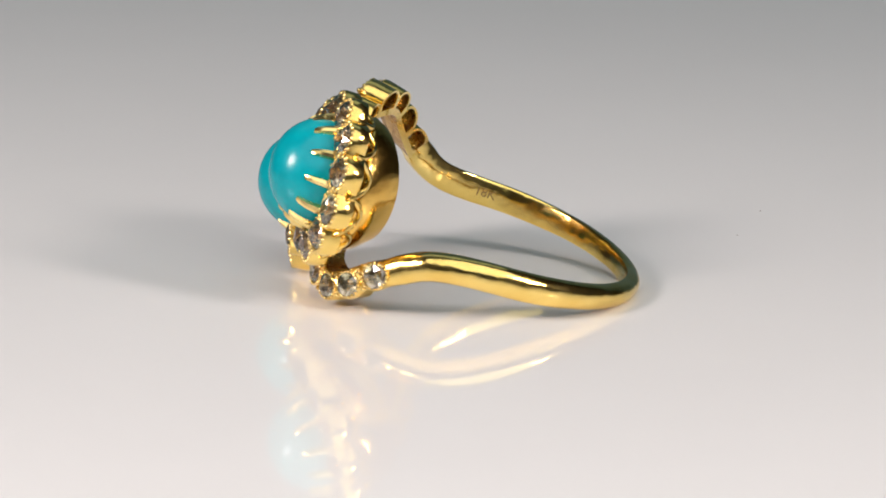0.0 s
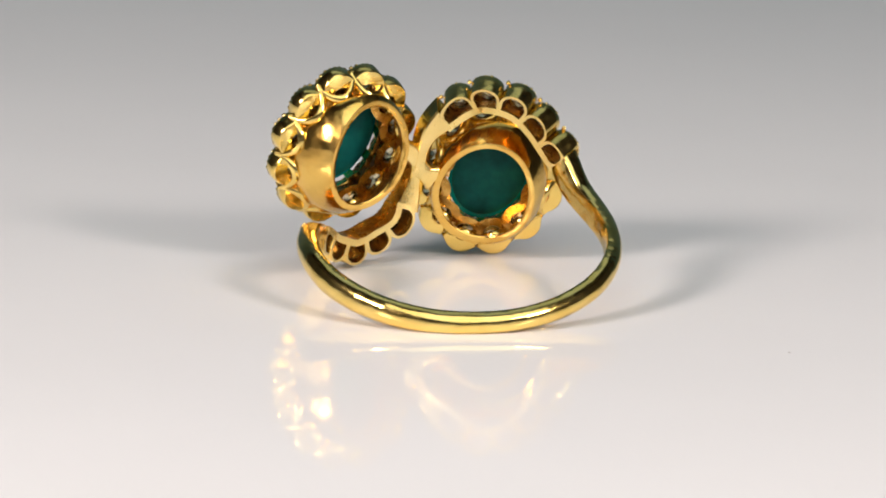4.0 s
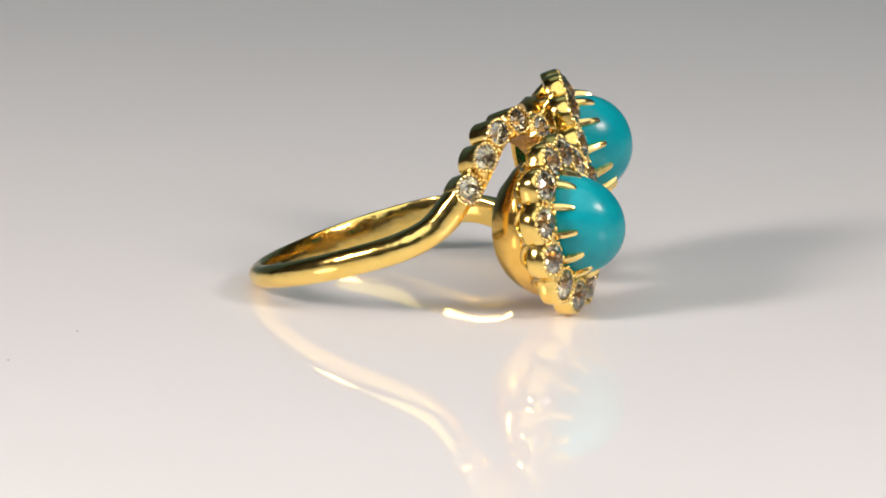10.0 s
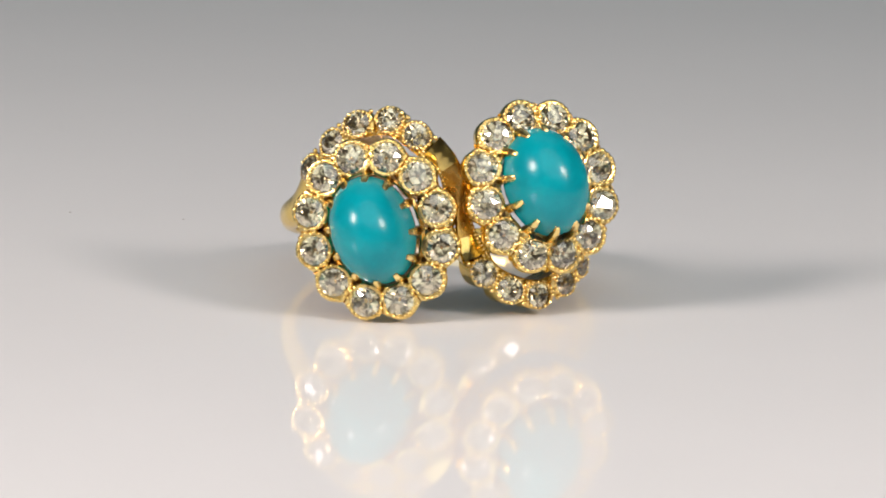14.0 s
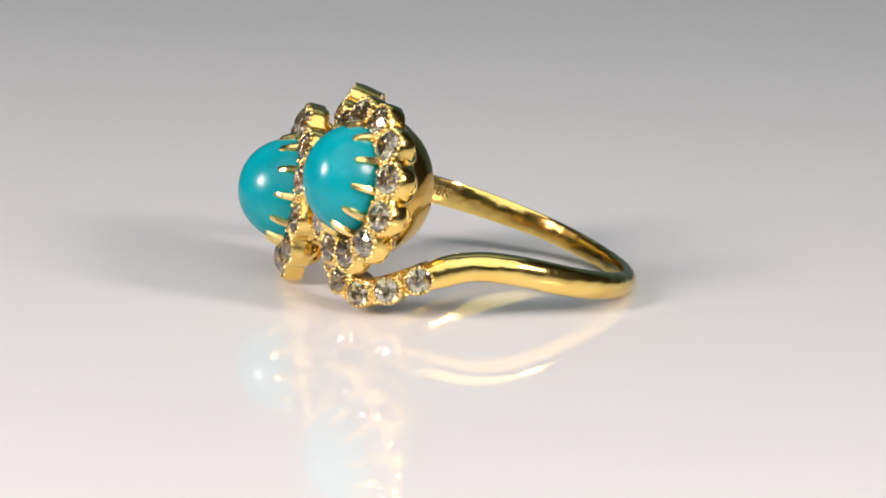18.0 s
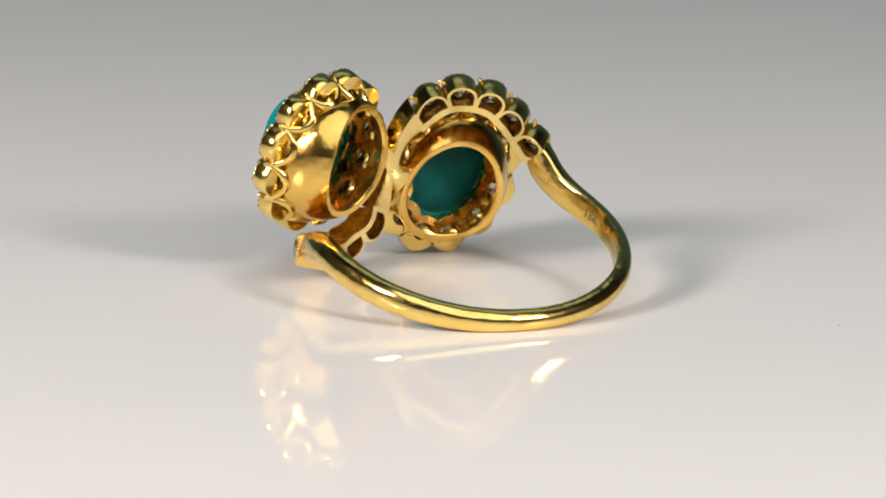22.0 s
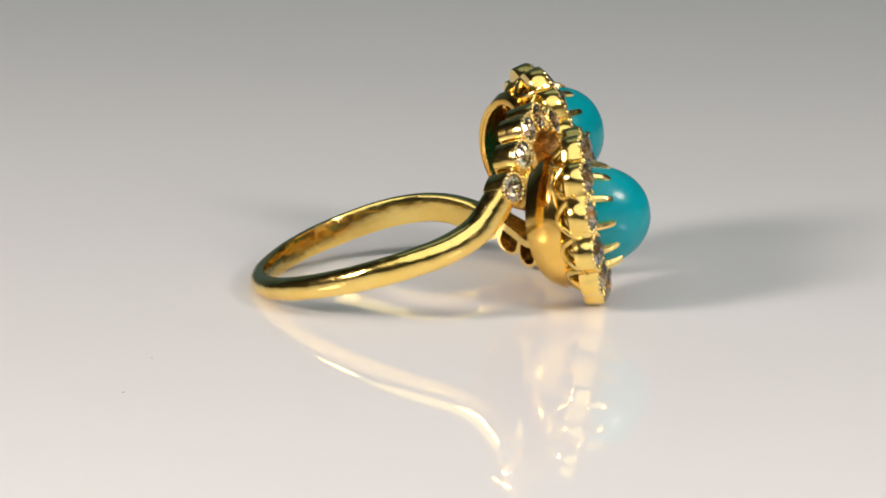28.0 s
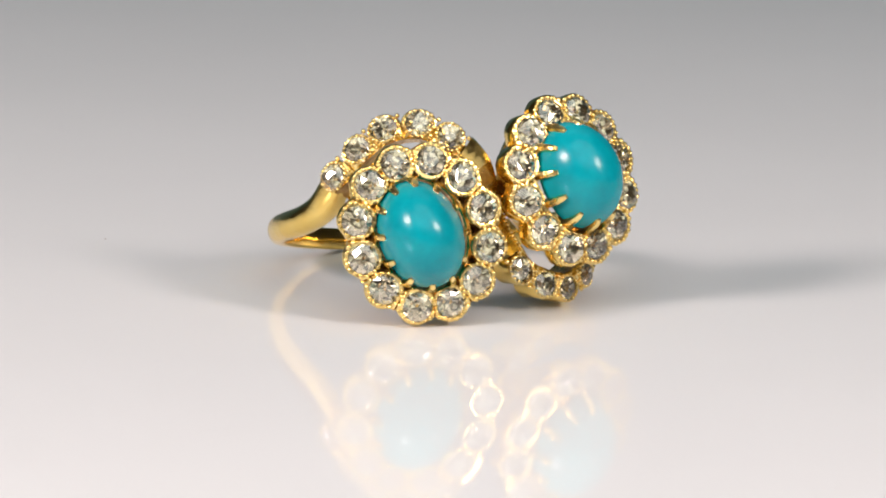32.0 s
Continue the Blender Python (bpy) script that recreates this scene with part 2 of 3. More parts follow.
def wreath_collet_mesh(i, shift, half_a, half_b):
    """One cell of the wreath: a scalloped outer wall, straight joints with its neighbours, a round seat in front and a round hole behind.
    The cells stand side by side and make one lobed plate; beads of grain run round each seat."""
    rnd = random.Random(31 + i)

    def centre(j):
        a = radians(30 * j)
        return Vector((shift[0] + half_a * math.sin(a), shift[1] + half_b * math.cos(a), 0))
    p = centre(i)
    a = radians(30 * i)
    out = Vector((math.sin(a) / RING_A, math.cos(a) / RING_B, 0)).normalized()
    along = Vector((out.y, -out.x, 0))
    sides = []
    for j in (i - 1, i + 1):
        d = centre(j) - p
        sides.append((d.normalized(), d.length / 2))

    toward = p.normalized()
    inner = p.length - 1 / math.hypot(toward.x / 2.70, toward.y / 3.49)

    def edge(f):
        """The way from the seat's centre to the rim of its cell; f = 0 looks outwards."""
        way = out * math.cos(f) + along * math.sin(f)
        reach = 1.19
        if math.cos(f) > 0.1:
            reach = (reach ** 9 + (0.52 / math.cos(f)) ** 9) ** (1 / 9)
        for d, half in sides:
            c = way.dot(d)
            if c > 0.05:
                reach = min(reach, (half - 0.004) / c)
        if math.cos(f) < -0.3:
            reach = min(max(reach, 1.19), inner / -math.cos(f))
        return way, reach

    n = 36
    tilt = math.tan(radians(13))
    rings = [[] for _ in range(11)]
    for k in range(n):
        f = 2 * math.pi * k / n
        way, b = edge(f)
        open_side = max(0.0, math.cos(f))
        under = 0.58 * max(0.0, -math.cos(f)) ** 1.2

        def at(q, lift, flat=False):
            v = p + way * q
            v.z = lift if flat else 0.15 - tilt * (v - p).dot(out) + lift
            return v
        for lst, v in zip(rings, (at(b * (0.90 - 0.03 * open_side) + under, -1.20 - 0.5 * under, True), at(b * (0.95 - 0.02 * open_side) + 0.9 * under, -1.12 - 0.5 * under, True), at(b * (0.98 - 0.01 * open_side), -0.72, True), at(b, -0.10), at(b - 0.06, 0.0),
                                  at(max(b - 0.20, 0.93), 0.03), at(0.89, 0.0), at(0.87, -0.12), at(0.80, -0.42), at(0.58, -1.25 - 0.2 * under, True) - out * 0.42, at(0.65, -1.30 - 0.3 * under, True) - out * 0.42)):
            lst.append(v)
    bm = bmesh.new()
    skin(bm, rings, loop=True)
    grains = [(radians(100 * (k / 5 - 1)) + rnd.uniform(-0.03, 0.03), 0.165, 0.166) for k in range(11)]
    grains += [(sign * radians(f), 0.13, size) for sign in (-1, 1) for f, size in ((60, 0.19), (82, 0.17), (112, 0.18), (128, 0.16), (152, 0.17))]
    beads = []
    for f, inset, size in grains:
        way, b = edge(f)
        v = p + way * (b - inset)
        v.z = 0.13 - tilt * (v - p).dot(out)
        beads.append((v, size * rnd.uniform(0.88, 1.18)))
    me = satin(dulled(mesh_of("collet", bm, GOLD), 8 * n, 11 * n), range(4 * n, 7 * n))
    # faces turned to the stone take the painted shade, outer ones stay gold
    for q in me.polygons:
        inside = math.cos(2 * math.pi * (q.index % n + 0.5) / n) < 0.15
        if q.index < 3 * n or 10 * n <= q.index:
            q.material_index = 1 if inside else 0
    return me, beads


def milgrain(beads, parent, m=None):
    """The row of tiny gold beads that edges the settings."""
    bm = bmesh.new()
    for v, r in beads:
        bead(bm, v, r)
    ob = part("milgrain", bm, MILGRAIN, parent, "row of tiny gold beads", m, sharp=60)
    return tagged(ob, kind="stuff")


STONE_A, STONE_B, STONE_H = 2.60, 3.40, 3.3


def cabochon_mesh(height):
    bm = bmesh.new()
    rings = [oval(1.6, 1.95, -0.56), oval(1.82, 2.2, -0.53), oval(2.08, 2.55, -0.47), oval(2.40, 3.05, -0.37), oval(STONE_A, STONE_B, -0.16)]
    for k in range(1, 18):
        f = radians(90 * k / 18)
        rings.append(oval(STONE_A * math.cos(f) ** 0.94, STONE_B * math.cos(f) ** 0.94, -0.16 + (height + 0.16) * math.sin(f)))
    rv = skin(bm, rings)
    bm.faces.new(rv[0])
    tip = bm.verts.new((0, 0, height))
    for i in range(72):
        bm.faces.new((rv[-1][i], rv[-1][(i + 1) % 72], tip))
    me = mesh_of("turquoise", bm, TURQUOISE, 50)
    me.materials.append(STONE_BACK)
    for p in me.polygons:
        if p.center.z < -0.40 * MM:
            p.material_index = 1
    return me


def claw_mesh(angle):
    """One claw of the stone at the ellipse angle: a tapered tongue that hugs the dome."""
    s, c = math.sin(radians(angle)), math.cos(radians(angle))
    out = Vector((s / STONE_A, c / STONE_B, 0)).normalized()
    side = Vector((out.y, -out.x, 0))
    bm = bmesh.new()
    rings = []
    for z, w, t in ((-0.8, 0.30, 0.38), (-0.3, 0.31, 0.44), (0.3, 0.27, 0.40), (0.9, 0.235, 0.33), (1.34, 0.20, 0.26), (1.52, 0.13, 0.12)):
        u = max(0.0, (z + 0.2) / (STONE_H + 0.2))
        k = max(0.05, 1 - u * u) ** 0.47
        p = Vector((STONE_A * s * k, STONE_B * c * k, z)) + out * 0.01
        rings.append([p + side * w, p + side * w * 0.8 + out * t * 0.8, p + out * t, p - side * w * 0.8 + out * t * 0.8, p - side * w])
    skin(bm, rings, caps=True)
    return mesh_of("claw", bm, MILGRAIN, 30)


RING_A, RING_B = 3.93, 4.57   # half axes of the wreath of diamonds
BIG_DIAMONDS = [diamond_mesh(0.98, 0.40 + 0.03 * k, 0.42 - 0.015 * k, 11 + k) for k in range(7)]
CLAWS = [claw_mesh(30 * i + 15) for i in range(12)]


def gallery_loop_mesh(i):
    """One scalloped loop of wire that hangs from the wreath to the cup."""
    bm = bmesh.new()
    wire = 0.245
    rings = []
    for k in range(15):
        u = k / 14
        a = radians(30 * (i + u - 0.5))
        drop = math.sin(math.pi * u) ** 0.55
        f = 1.0 - 0.18 * drop
        p = Vector((4.30 * f * math.sin(a), 4.92 * f * math.cos(a), -0.66 - 1.22 * drop))
        out = Vector((math.sin(a), math.cos(a), 0))
        tang = Vector((math.cos(a), -math.sin(a), -1.2 * math.cos(math.pi * u))).normalized()
        nrm = tang.cross(out).normalized()
        rings.append([p + out * (wire * 1.5 * math.cos(q)) + nrm * (wire * math.sin(q)) for q in (math.pi * j / 4 for j in range(8))])
    skin(bm, rings, caps=True)
    return mesh_of("gallery_loop", bm, GOLD, 60)


LOOPS = [gallery_loop_mesh(i) for i in range(12)]


def facing(centre, azimuth, elevation, lean):
    """The pose of a disc that looks along its z, its long axis y leaning to the left."""
    n = direction(azimuth, elevation)
    ex = Vector((0, 0, 1)).cross(n).normalized()
    ey = n.cross(ex)
    up = ey * math.cos(radians(lean)) - ex * math.sin(radians(lean))
    return basis(Vector(centre) + UP, up.cross(n), up, n)


def cup_bmesh(rim, ra, rb):
    """The plain oval cup behind the gallery: its front follows the wreath, its open back the finger."""
    def back(a, b, z):
        return [(rim @ (Vector((v.x, v.y, v.z + 0.17 - v.x * v.x / 17)) * MM)) / MM for v in oval(a, b, z)]
    front, inner = oval(3.63, 4.25, -1.88), oval(3.45, 4.07, -1.82)
    mid = [Vector((v.x * 1.03, v.y * 1.03, v.z)) for v in (p.lerp(q, 0.5) for p, q in zip(oval(3.64, 4.26, -2.2), back(ra + 0.18, rb + 0.18, 0.25)))]
    bm = bmesh.new()
    skin(bm, [oval(3.54, 4.16, -1.78), front, oval(3.66, 4.28, -2.08), mid, back(ra + 0.10, rb + 0.10, 0.22), back(ra, rb, 0.03), back(ra - 0.07, rb - 0.07, 0.0),
              back(ra - 0.38, rb - 0.38, 0.0), back(ra - 0.44, rb - 0.44, 0.06), back(ra - 0.36, rb - 0.36, 0.3), oval(3.43, 4.05, -1.95), inner], loop=True)
    return bm


def cluster(name, centre, azimuth, elevation, lean, height, shift, rim, wreath, lie, label):
    """A head: stone seat, cabochon, cup, twelve cells with their diamonds, claws and gallery loops."""
    m = facing(centre, azimuth, elevation, lean)
    bm = bmesh.new()
    rows = [(2.69, 3.44, -0.55), (2.72, 3.47, -0.15), (2.82, 3.56, -0.05), (3.02, 3.74, -0.15), (3.00, 3.72, -0.62), (2.92, 3.64, -0.70), (2.76, 3.50, -0.70), (2.69, 3.44, -0.64)]
    skin(bm, [oval(a, b, z) for a, b, z in rows], loop=True)
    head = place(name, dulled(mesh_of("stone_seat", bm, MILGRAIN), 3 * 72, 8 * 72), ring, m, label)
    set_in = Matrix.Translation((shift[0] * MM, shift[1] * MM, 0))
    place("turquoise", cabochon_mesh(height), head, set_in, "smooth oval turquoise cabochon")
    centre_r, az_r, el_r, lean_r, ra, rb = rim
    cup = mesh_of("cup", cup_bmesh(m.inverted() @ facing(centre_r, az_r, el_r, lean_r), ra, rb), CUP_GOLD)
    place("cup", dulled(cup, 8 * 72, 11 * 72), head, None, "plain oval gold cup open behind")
    lying = pose(0, 0, lie[0] * MM, lie[1])
    beads = []
    for i in range(12):
        a = radians(30 * i)
        p = Vector((wreath[0][0] + wreath[1] * math.sin(a), wreath[0][1] + wreath[2] * math.cos(a), 0.15))
        out = Vector((math.sin(a) / RING_A, math.cos(a) / RING_B, 0)).normalized()
        z = (Vector((0, 0, 1)) * math.cos(radians(13)) + out * math.sin(radians(13))).normalized()
        y = (out - z * out.dot(z)).normalized()
        pm = basis(p, y.cross(z), y, z)
        cell, grains = wreath_collet_mesh(i, *wreath)
        place("collet", cell, head, lying)
        beads += grains
        place("diamond", BIG_DIAMONDS[(i * 3 + i // 4) % 7], head, lying @ pm @ pose(0, 0, -0.05 * MM, 10 * math.sin(3.1 * i), 10 * math.cos(2.3 * i), 17 * i))
        place("claw", CLAWS[i], head, set_in)
        place("gallery_loop", LOOPS[i], head, lying)
    milgrain(beads, head, lying)
    return head


cluster("cluster_head", (-6.03, -7.83, 2.94), -108.8, 9.7, 20.9, 3.6, (-0.08, 0.02),
        ((-4.68, -5.23, 1.92), -119.5, 18, 20, 3.28, 3.78), ((0.10, 0.0), 4.03, 4.57), (0.0, 0.0), "oval turquoise in a wreath of twelve diamonds")
cluster("cluster_head", (4.44, -8.49, 5.55), -84.8, 18.0, 14.3, 3.25, (0.08, 0.26),
        ((3.47, -4.94, 4.97), -75, 9, 9, 2.98, 3.73), ((-0.08, 0.05), 3.85, 4.36), (-0.25, 2.6), "oval turquoise in a wreath of twelve diamonds")

# ---- the two scrolled shoulders, five diamonds each ----
SMALL_DIAMONDS = [diamond_mesh(0.88, 0.40 + 0.05 * k, 0.41 - 0.02 * k, 31 + k) for k in range(4)]
DEPTH = 1.6


def shoulder_collet(at, left, right, first):
    """One scallop of the shoulder: arched outside, straight on the hollow side, a round seat in front and an arched hole behind."""
    bm = bmesh.new()
    n = 40
    loops = [[] for _ in range(9)]
    for k in range(n):
        f = 2 * math.pi * k / n
        c, s = math.cos(f), math.sin(f)
        half = left if (c < 0 if k <= n // 2 else k - n // 2 <= 10) else right

        def rim(h, low, top):
            if k <= n // 2:
                if first and c < 0:
                    return Vector((-h * abs(c) ** 0.45, top * s ** 0.45))
                return Vector((c * h, s * top))
            d = k - n // 2
            if d <= 5:
                return Vector((-h, -low * d / 5))
            if d >= 15:
                return Vector((h, -low * (20 - d) / 5))
            return Vector((h * (d - 10) / 5, -low))
        edge = rim(1.04 if half > 1.3 else half, 0.95, 0.92)
        if first and c < 0:
            edge.y *= 1 + 0.35 * c * abs(s)
        hole = rim(half - (0.42 if half > 1.3 else 0.24), 0.46, 0.66)
        if first and c < 0:
            hole = Vector((0.52 * c, (0.66 if s > 0 else 0.50) * s))
        deep = rim(half, 0.95, 0.92)
        taper = Vector((deep.x, deep.y * (0.93 if s > 0 else 1.0)))
        ring2 = [(Vector((edge.x, edge.y * (0.98 if s > 0 else 1.0))), 0.55), (edge, -0.02), (Vector((edge.x * (0.95 if s > 0 else 1.0), edge.y * 0.95)), -0.14 if s > 0 else 0.06), (Vector((c, s)) * 0.90, -0.12), (Vector((c, s)) * 0.895, 0.02), (Vector((c, s)) * 0.78, 0.4),
                 (hole, DEPTH - 0.1), (hole * 1.03, DEPTH), (Vector((taper.x, taper.y * 0.985)), DEPTH)]
        sink = 0.26 * max(0.0, -c) ** 2.5 if first else 0.0
        for j, (lst, (p, w)) in enumerate(zip(loops, ring2)):
            lst.append(at(p.x, p.y, w + (sink if j < 4 else 0.0)))
    skin(bm, loops, loop=True)
    beads = []
    for k in range(20):
        f = 2 * math.pi * k / 20
        half = min((0.98 if first else left) if math.cos(f) < 0 else right, 1.0)
        beads.append((at(half * 0.92 * math.cos(f), (0.81 if k < 11 else 0.78) * math.sin(f), -0.13 + (0.12 * max(0.0, -math.cos(f)) ** 2 if first else 0.0)), 0.118 + 0.03 * (k % 3 == 0)))
    for u, v, r in ((right, 0.58, 0.17), (right, -0.55, 0.17), (right, -0.74, 0.13), (0.45 * right, -0.80, 0.12), (-0.45 * left, -0.80, 0.12)):
        beads.append((at(min(u, 1.0), v, -0.10), r))
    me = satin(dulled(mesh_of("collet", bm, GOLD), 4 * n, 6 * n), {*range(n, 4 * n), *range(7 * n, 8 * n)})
    # walls on the hollow side are browned too: tarnish and painted shade
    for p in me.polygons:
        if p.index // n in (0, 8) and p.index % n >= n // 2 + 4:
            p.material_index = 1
    return me, beads


def scroll(fronts, normals, tail, inward, narrowing, label):
    """A shoulder of five scallops in a row, and the plain tail that runs on to the joint between the clusters."""
    fronts = [Vector(p) for p in fronts]
    fronts = [2 * fronts[0] - fronts[1]] + fronts + [Vector(p) for p, _ in tail]
    normals = [Vector(normals[0])] + [Vector(n) for n in normals] + [Vector(n) for _, n in tail]
    steps = 24
    line, nl = spline(fronts, steps), [v.normalized() for v in spline([n.normalized() for n in normals], steps)]
    run = [0.0]
    for a, b in zip(line, line[1:]):
        run.append(run[-1] + (b - a).length)

    def frame_at(d):
        d = min(max(d, 0.0), run[-1] - 1e-4)
        k = next(j for j in range(len(run) - 1) if run[j + 1] > d)
        u = (d - run[k]) / (run[k + 1] - run[k])
        lo, hi = max(k - 3, 0), min(k + 4, len(line) - 1)
        t = (line[hi] - line[lo]).normalized()
        n = nl[k].lerp(nl[k + 1], u).normalized()
        out = -(n.cross(t).normalized() * inward)
        return line[k].lerp(line[k + 1], u), out, n

    stops = [run[steps * (i + 1)] for i in range(5)]

    def mapper(d0):
        def at(u, v, w):
            p, o, n = frame_at(d0 + u)
            return p + o * v - n * w + UP
        return at

    # the tail, from the last scallop to the joint
    bm = bmesh.new()
    d0, d1 = stops[4] + 1.4, run[-1]
    rings, grains = [], []
    for k in range(15):
        u = k / 14
        at = mapper(d0 + (d1 - d0) * u)
        lean = -0.26 * (1 - u)
        top, low = 0.84 - 0.38 * min(1.0, 1.3 * u), 0.90 - narrowing * min(1.0, 1.3 * u)
        b_top, b_low = 0.76 - 0.36 * min(1.0, 2 * u), 0.92 - 0.58 * min(1.0, 1.6 * u)
        f, b = -0.04 + 0.85 * u ** 1.3, DEPTH - 0.01
        rings.append([at(lean, top, f + 0.12), at(lean, top - 0.12, f), at(lean, -low + 0.12, f), at(lean, -low, f + 0.08), at(0, -b_low, b - 0.06), at(0, -b_low + 0.1, b), at(0, b_top - 0.1, b), at(0, b_top, b - 0.08)])
        if k < 11:
            grains.append(at(lean, -low + 0.12, f - 0.03))
    skin(bm, rings, caps=True)
    beads = [(p, 0.14) for p in grains]
    me = mesh_of("shoulder_scroll", bm, GOLD)
    me.materials.append(TARNISH_SHADE)
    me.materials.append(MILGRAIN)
    # hollow side and deep front carry the gap's shade as colour
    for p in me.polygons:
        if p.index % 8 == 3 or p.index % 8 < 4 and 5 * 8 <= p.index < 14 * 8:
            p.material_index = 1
        elif p.index % 8 == 5:
            p.material_index = 2
    body = place("shoulder_scroll", me, ring, None, label)
    for i in range(5):
        left = (stops[i] - stops[i - 1]) / 2 if i else 0.68
        right = (stops[i + 1] - stops[i]) / 2 if i < 4 else 1.75
        at = mapper(stops[i])
        cell, grains = shoulder_collet(at, left, right, i == 0)
        place("collet", cell, body)
        beads += grains
        p, o, n = frame_at(stops[i])
        pm = basis(p + UP, o.cross(n), o, n)
        place("diamond", SMALL_DIAMONDS[i % 4], body, pm @ pose(0, 0, 0.02 * MM, 6 * math.sin(2.7 * i), 6 * math.cos(1.9 * i), 23 * i))
    milgrain(beads, body)
    return body


scroll([(-8.92, -1.75, 5.57), (-7.78, -2.67, 7.37), (-6.36, -3.35, 8.62), (-4.48, -4.48, 9.05), (-3.11, -5.92, 8.37)],
       [(-0.80, -0.5, 0.31), (-0.73, -0.61, 0.32), (-0.60, -0.72, 0.33), (-0.46, -0.82, 0.34), (-0.31, -0.89, 0.33)],
       [((-1.12, -6.85, 6.5), (-0.13, -0.945, 0.3)), ((-0.54, -7.60, 3.85), (-0.06, -0.95, 0.31))], -1, 0.05, "curved gold shoulder set with five diamonds")
scroll([(7.53, -5.34, -0.14), (6.21, -6.85, -0.92), (4.3, -7.85, -1.44), (2.4, -8.4, -0.92), (0.82, -8.13, 0.11)],
       [(0.82, -0.55, 0.12), (0.65, -0.75, 0.15), (0.45, -0.88, 0.15), (0.3, -0.94, 0.15), (0.2, -0.97, 0.15)],
       [((-0.2, -7.85, 2.3), (-0.04, -0.95, 0.28)), ((-0.46, -7.44, 4.85), (-0.06, -0.95, 0.31))], -1, 0.48, "curved gold shoulder set with five diamonds")


def make_joint():
    """The small soldered bridge where both shoulders and both cups meet."""
    line = spline([(0.98, -5.70, 4.98), (0.1, -5.88, 4.72), (-0.55, -6.02, 3.85), (-1.02, -6.02, 3.25), (-1.62, -6.12, 2.9)], 5)
    deep = direction(-96, 18)
    bm = bmesh.new()
    rings = []
    for k, p in enumerate(line):
        along = (line[min(k + 1, 20)] - line[max(k - 1, 0)]).normalized()
        side = along.cross(deep).normalized()
        w = 0.50 + 0.44 * (k / 10 - 1) ** 2
        rings.append([p + UP + side * w * math.copysign(abs(math.cos(f)) ** 0.5, math.cos(f)) + deep * (0.28 + 0.36 * math.copysign(abs(math.sin(f)) ** 0.5, math.sin(f)))
                      for f in (2 * math.pi * q / 20 for q in range(20))])
    skin(bm, rings, caps=True)
    me = mesh_of("joint", bm, MILGRAIN)
    me.materials.append(TARNISH_SHADE)
    # the joint's front, deep between the heads, has its shade painted in
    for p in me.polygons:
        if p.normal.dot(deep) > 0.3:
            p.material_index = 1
    place("joint", me, ring, None, "soldered gold joint between the clusters")


make_joint()

# ---- the band: a half-round wire, bent into the two shoulders ----
XL, YL, ZL = Vector((0.99515, -0.09836, 0)), Vector((0.09357, 0.94670, -0.30824)), Vector((0.03032, 0.30674, 0.95131))
HUB = Vector((-0.686, -4.952, 3.382))
BAND_R, BAND_Y = 9.58, 8.16
RISE = (1.09, 0.59, 0.54, 0.51, 0.45, 0.36, 0.21, 0.05, -0.09, -0.22, -0.41, -0.53, -0.63, -0.75, -0.80, -1.00, -1.58)   # height of the bent wire every 14.5 degrees


def band_point(i):
    a = radians(-116 + 14.5 * i)
    r = BAND_R + (0.05 if i == 0 else 0.0)
    return HUB + XL * (r * math.sin(a)) + YL * (BAND_Y + r * math.cos(a)) + ZL * RISE[i]


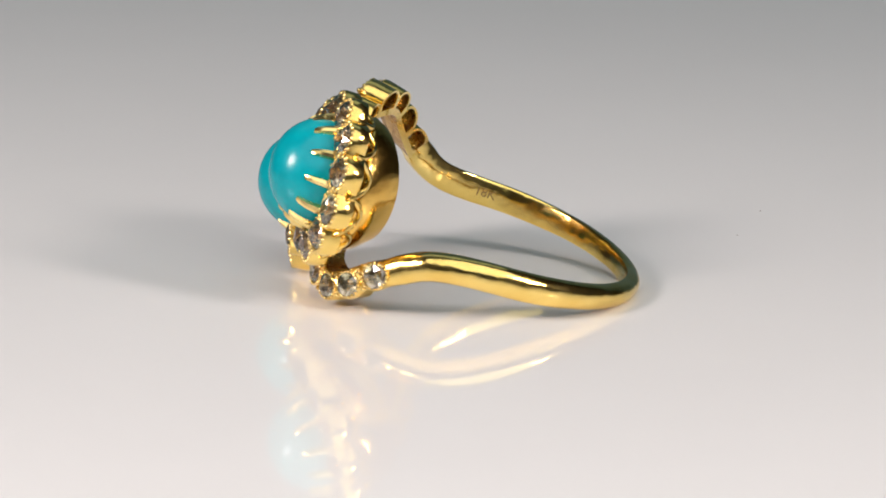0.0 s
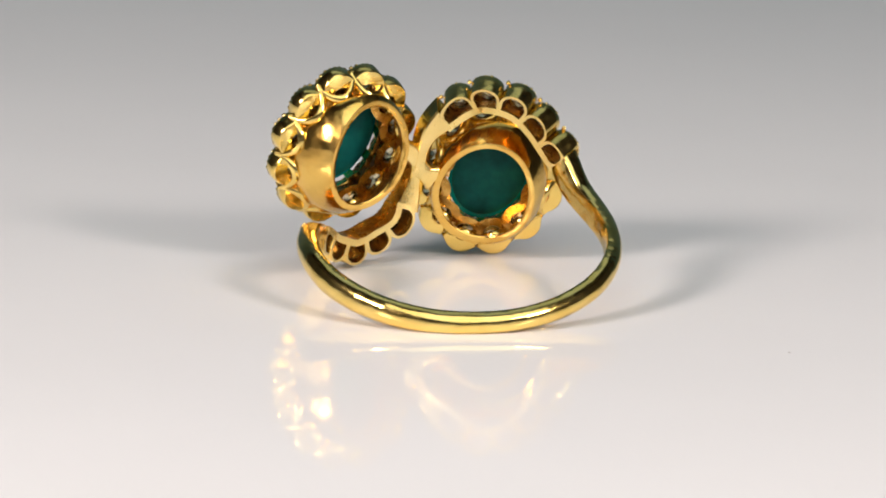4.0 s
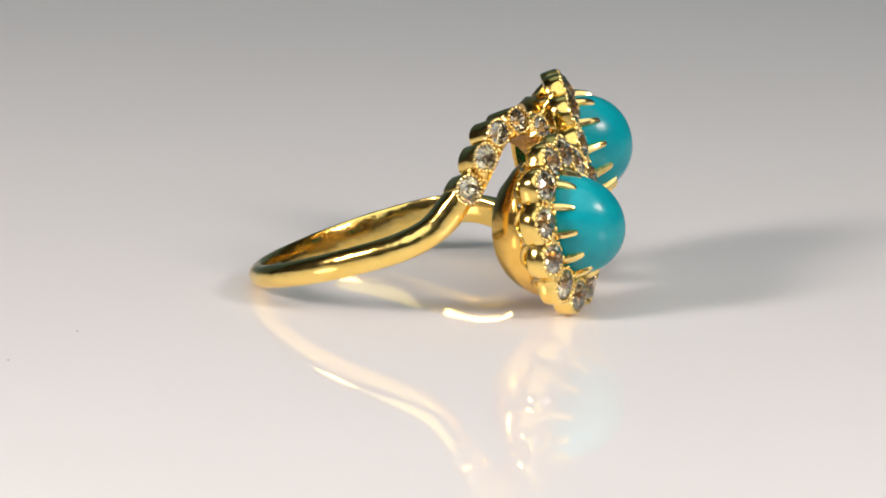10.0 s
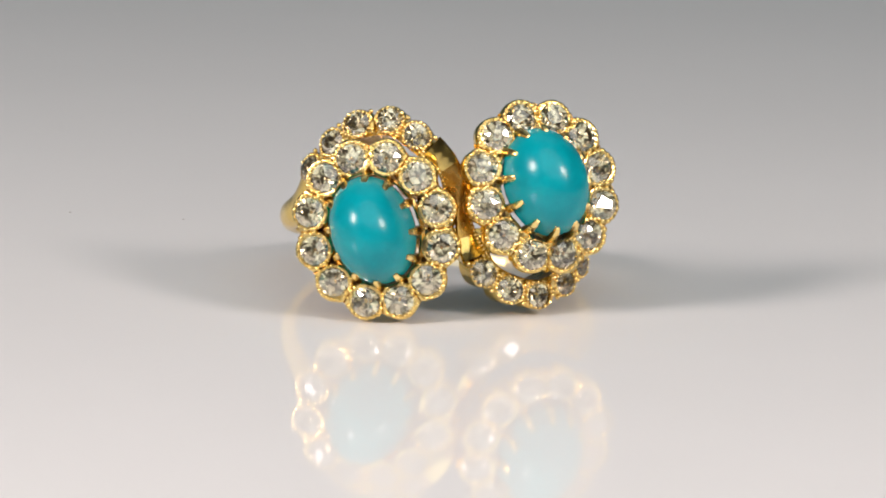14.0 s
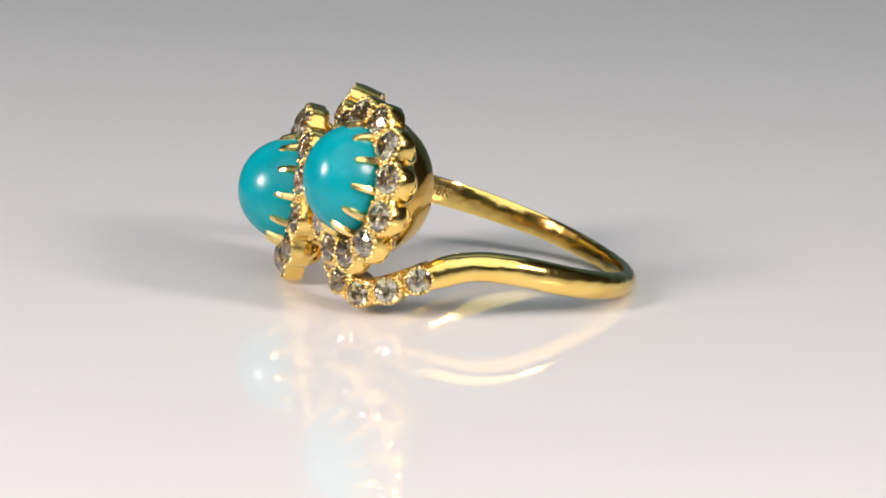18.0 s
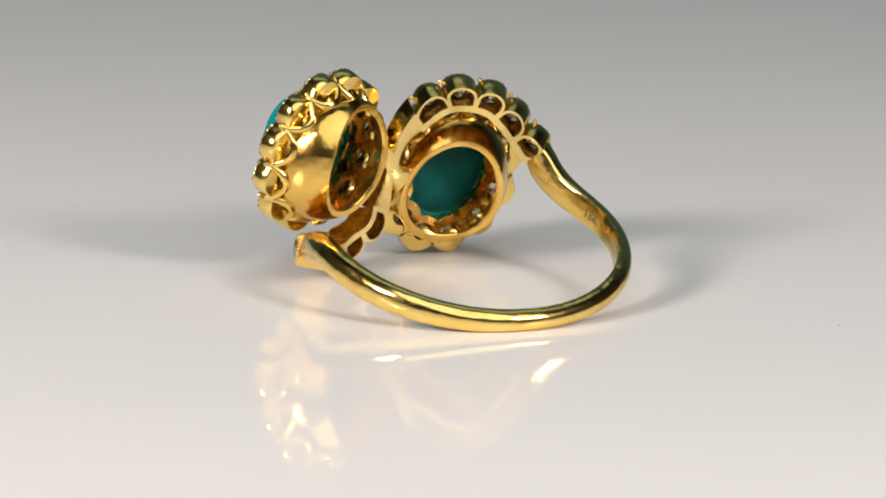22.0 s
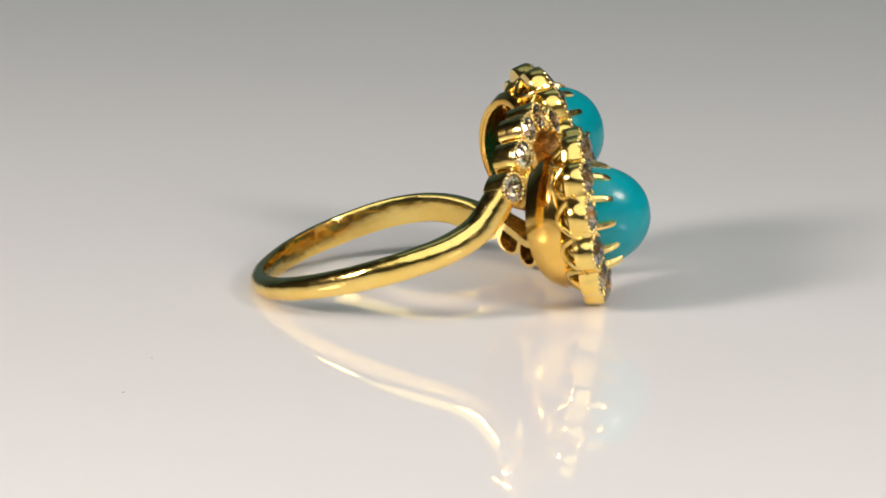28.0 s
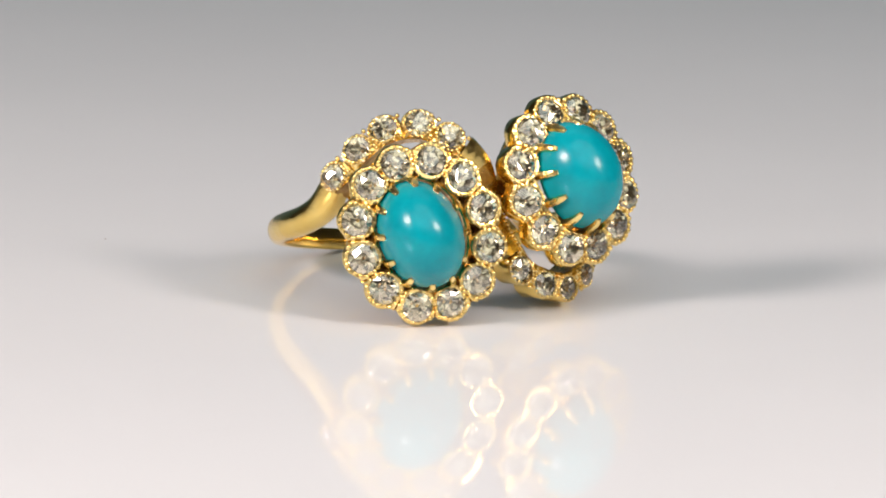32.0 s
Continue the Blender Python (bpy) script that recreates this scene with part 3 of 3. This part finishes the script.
def make_band():
    ctrl = [Vector((-8.52, -1.15, 4.93))] + [band_point(i) for i in range(len(RISE))] + [Vector((7.18, -4.55, -0.06))]
    line = spline(ctrl, 7)
    for _ in range(14):
        line = line[:1] + [(a + 2 * b + c) / 4 for a, b, c in zip(line, line[1:], line[2:])] + line[-1:]
    hub = HUB + YL * BAND_Y
    bm = bmesh.new()
    rings, frames = [], []
    last = len(line) - 1
    ends = ((Vector((1.14, -0.92, 1.80)), Vector((-0.80, -0.5, 0.31)), -1), (Vector((-1.32, -1.51, -0.78)), Vector((0.82, -0.55, 0.12)), 1))
    for k, p in enumerate(line):
        t = (line[min(k + 1, last)] - line[max(k - 1, 0)]).normalized()
        rel = p - hub
        out = (rel - ZL * rel.dot(ZL)).normalized()
        for near, (t_end, n_end, sign) in ((k, ends[0]), (last - k, ends[1])):
            u = max(0.0, 1 - near / 16)
            u = u * u * (3 - 2 * u)
            out = out.lerp(n_end.normalized(), u)
            t = t.lerp(t_end.normalized() * sign, u).normalized()
        out = (out - t * out.dot(t)).normalized()
        w = t.cross(out).normalized()
        end = min(k, last - k) / (last / 2)
        half = 0.67 + 0.31 * max(0.0, 1 - end / 0.62) ** 1.2 - 0.15 * max(0.0, 1 - min(k, last - k) / 3)
        half += 0.20 * math.sin(math.pi * min(1.0, (last - k) / (0.5 * last))) ** 2
        half += 0.13 * math.sin(math.pi * min(1.0, k / (0.5 * last))) ** 2
        thick = 0.56 + 0.36 * max(0.0, 1 - end / 0.36)
        sec = []
        square = 0.8 - 0.42 * max(0.0, 1 - min(k, last - k) / 14)
        for j in range(13):
            f = math.pi * j / 12
            sec.append(p + w * (half * math.cos(f)) + out * (-0.48 * thick + (1.30 + 0.22 * square) * thick * math.sin(f) ** square))
        for wx in (-0.97, -0.8, 0.0, 0.8, 0.97):
            sec.append(p + w * (half * wx) + out * (-thick * (0.72 if abs(wx) > 0.9 else 0.85)))
        rings.append([v + UP for v in sec])
        frames.append((p + UP - out * (0.85 * thick + 0.012), w, -out))
    skin(bm, rings, caps=True)
    band = part("band", bm, GOLD, ring, "slender half-round gold band", sharp=50)
    # stamped mark on the inside
    text = bpy.data.curves.new("hallmark", "FONT")
    text.body, text.size, text.extrude = "18K", 0.92, 0.01
    text.align_x, text.align_y = "CENTER", "CENTER"
    letters = new("letters", text)
    me = bpy.data.meshes.new_from_object(letters)
    bpy.data.objects.remove(letters)
    step = (line[20] - line[18]).length / 2
    for v in me.vertices:
        d = 19.3 + v.co.x / step
        k = int(d)
        (p, w, up), (q, _, _) = frames[k], frames[k + 1]
        v.co = (p.lerp(q, d - k) + w * v.co.y + up * v.co.z) * MM
    me.materials.clear()
    me.materials.append(MARK)
    mark = place("hallmark", me, band)
    mark["label"] = "stamped gold fineness mark"


make_band()


def motions():
    """Plate and ring turn together, clockwise from above."""
    rows = [(i * 0.5, pose(0, 0, 0, 0, 0, -RATE * (i * 0.5 - 14.6))) for i in range(65)]
    walk(turntable, rows)
    walk(ring, rows)


motions()
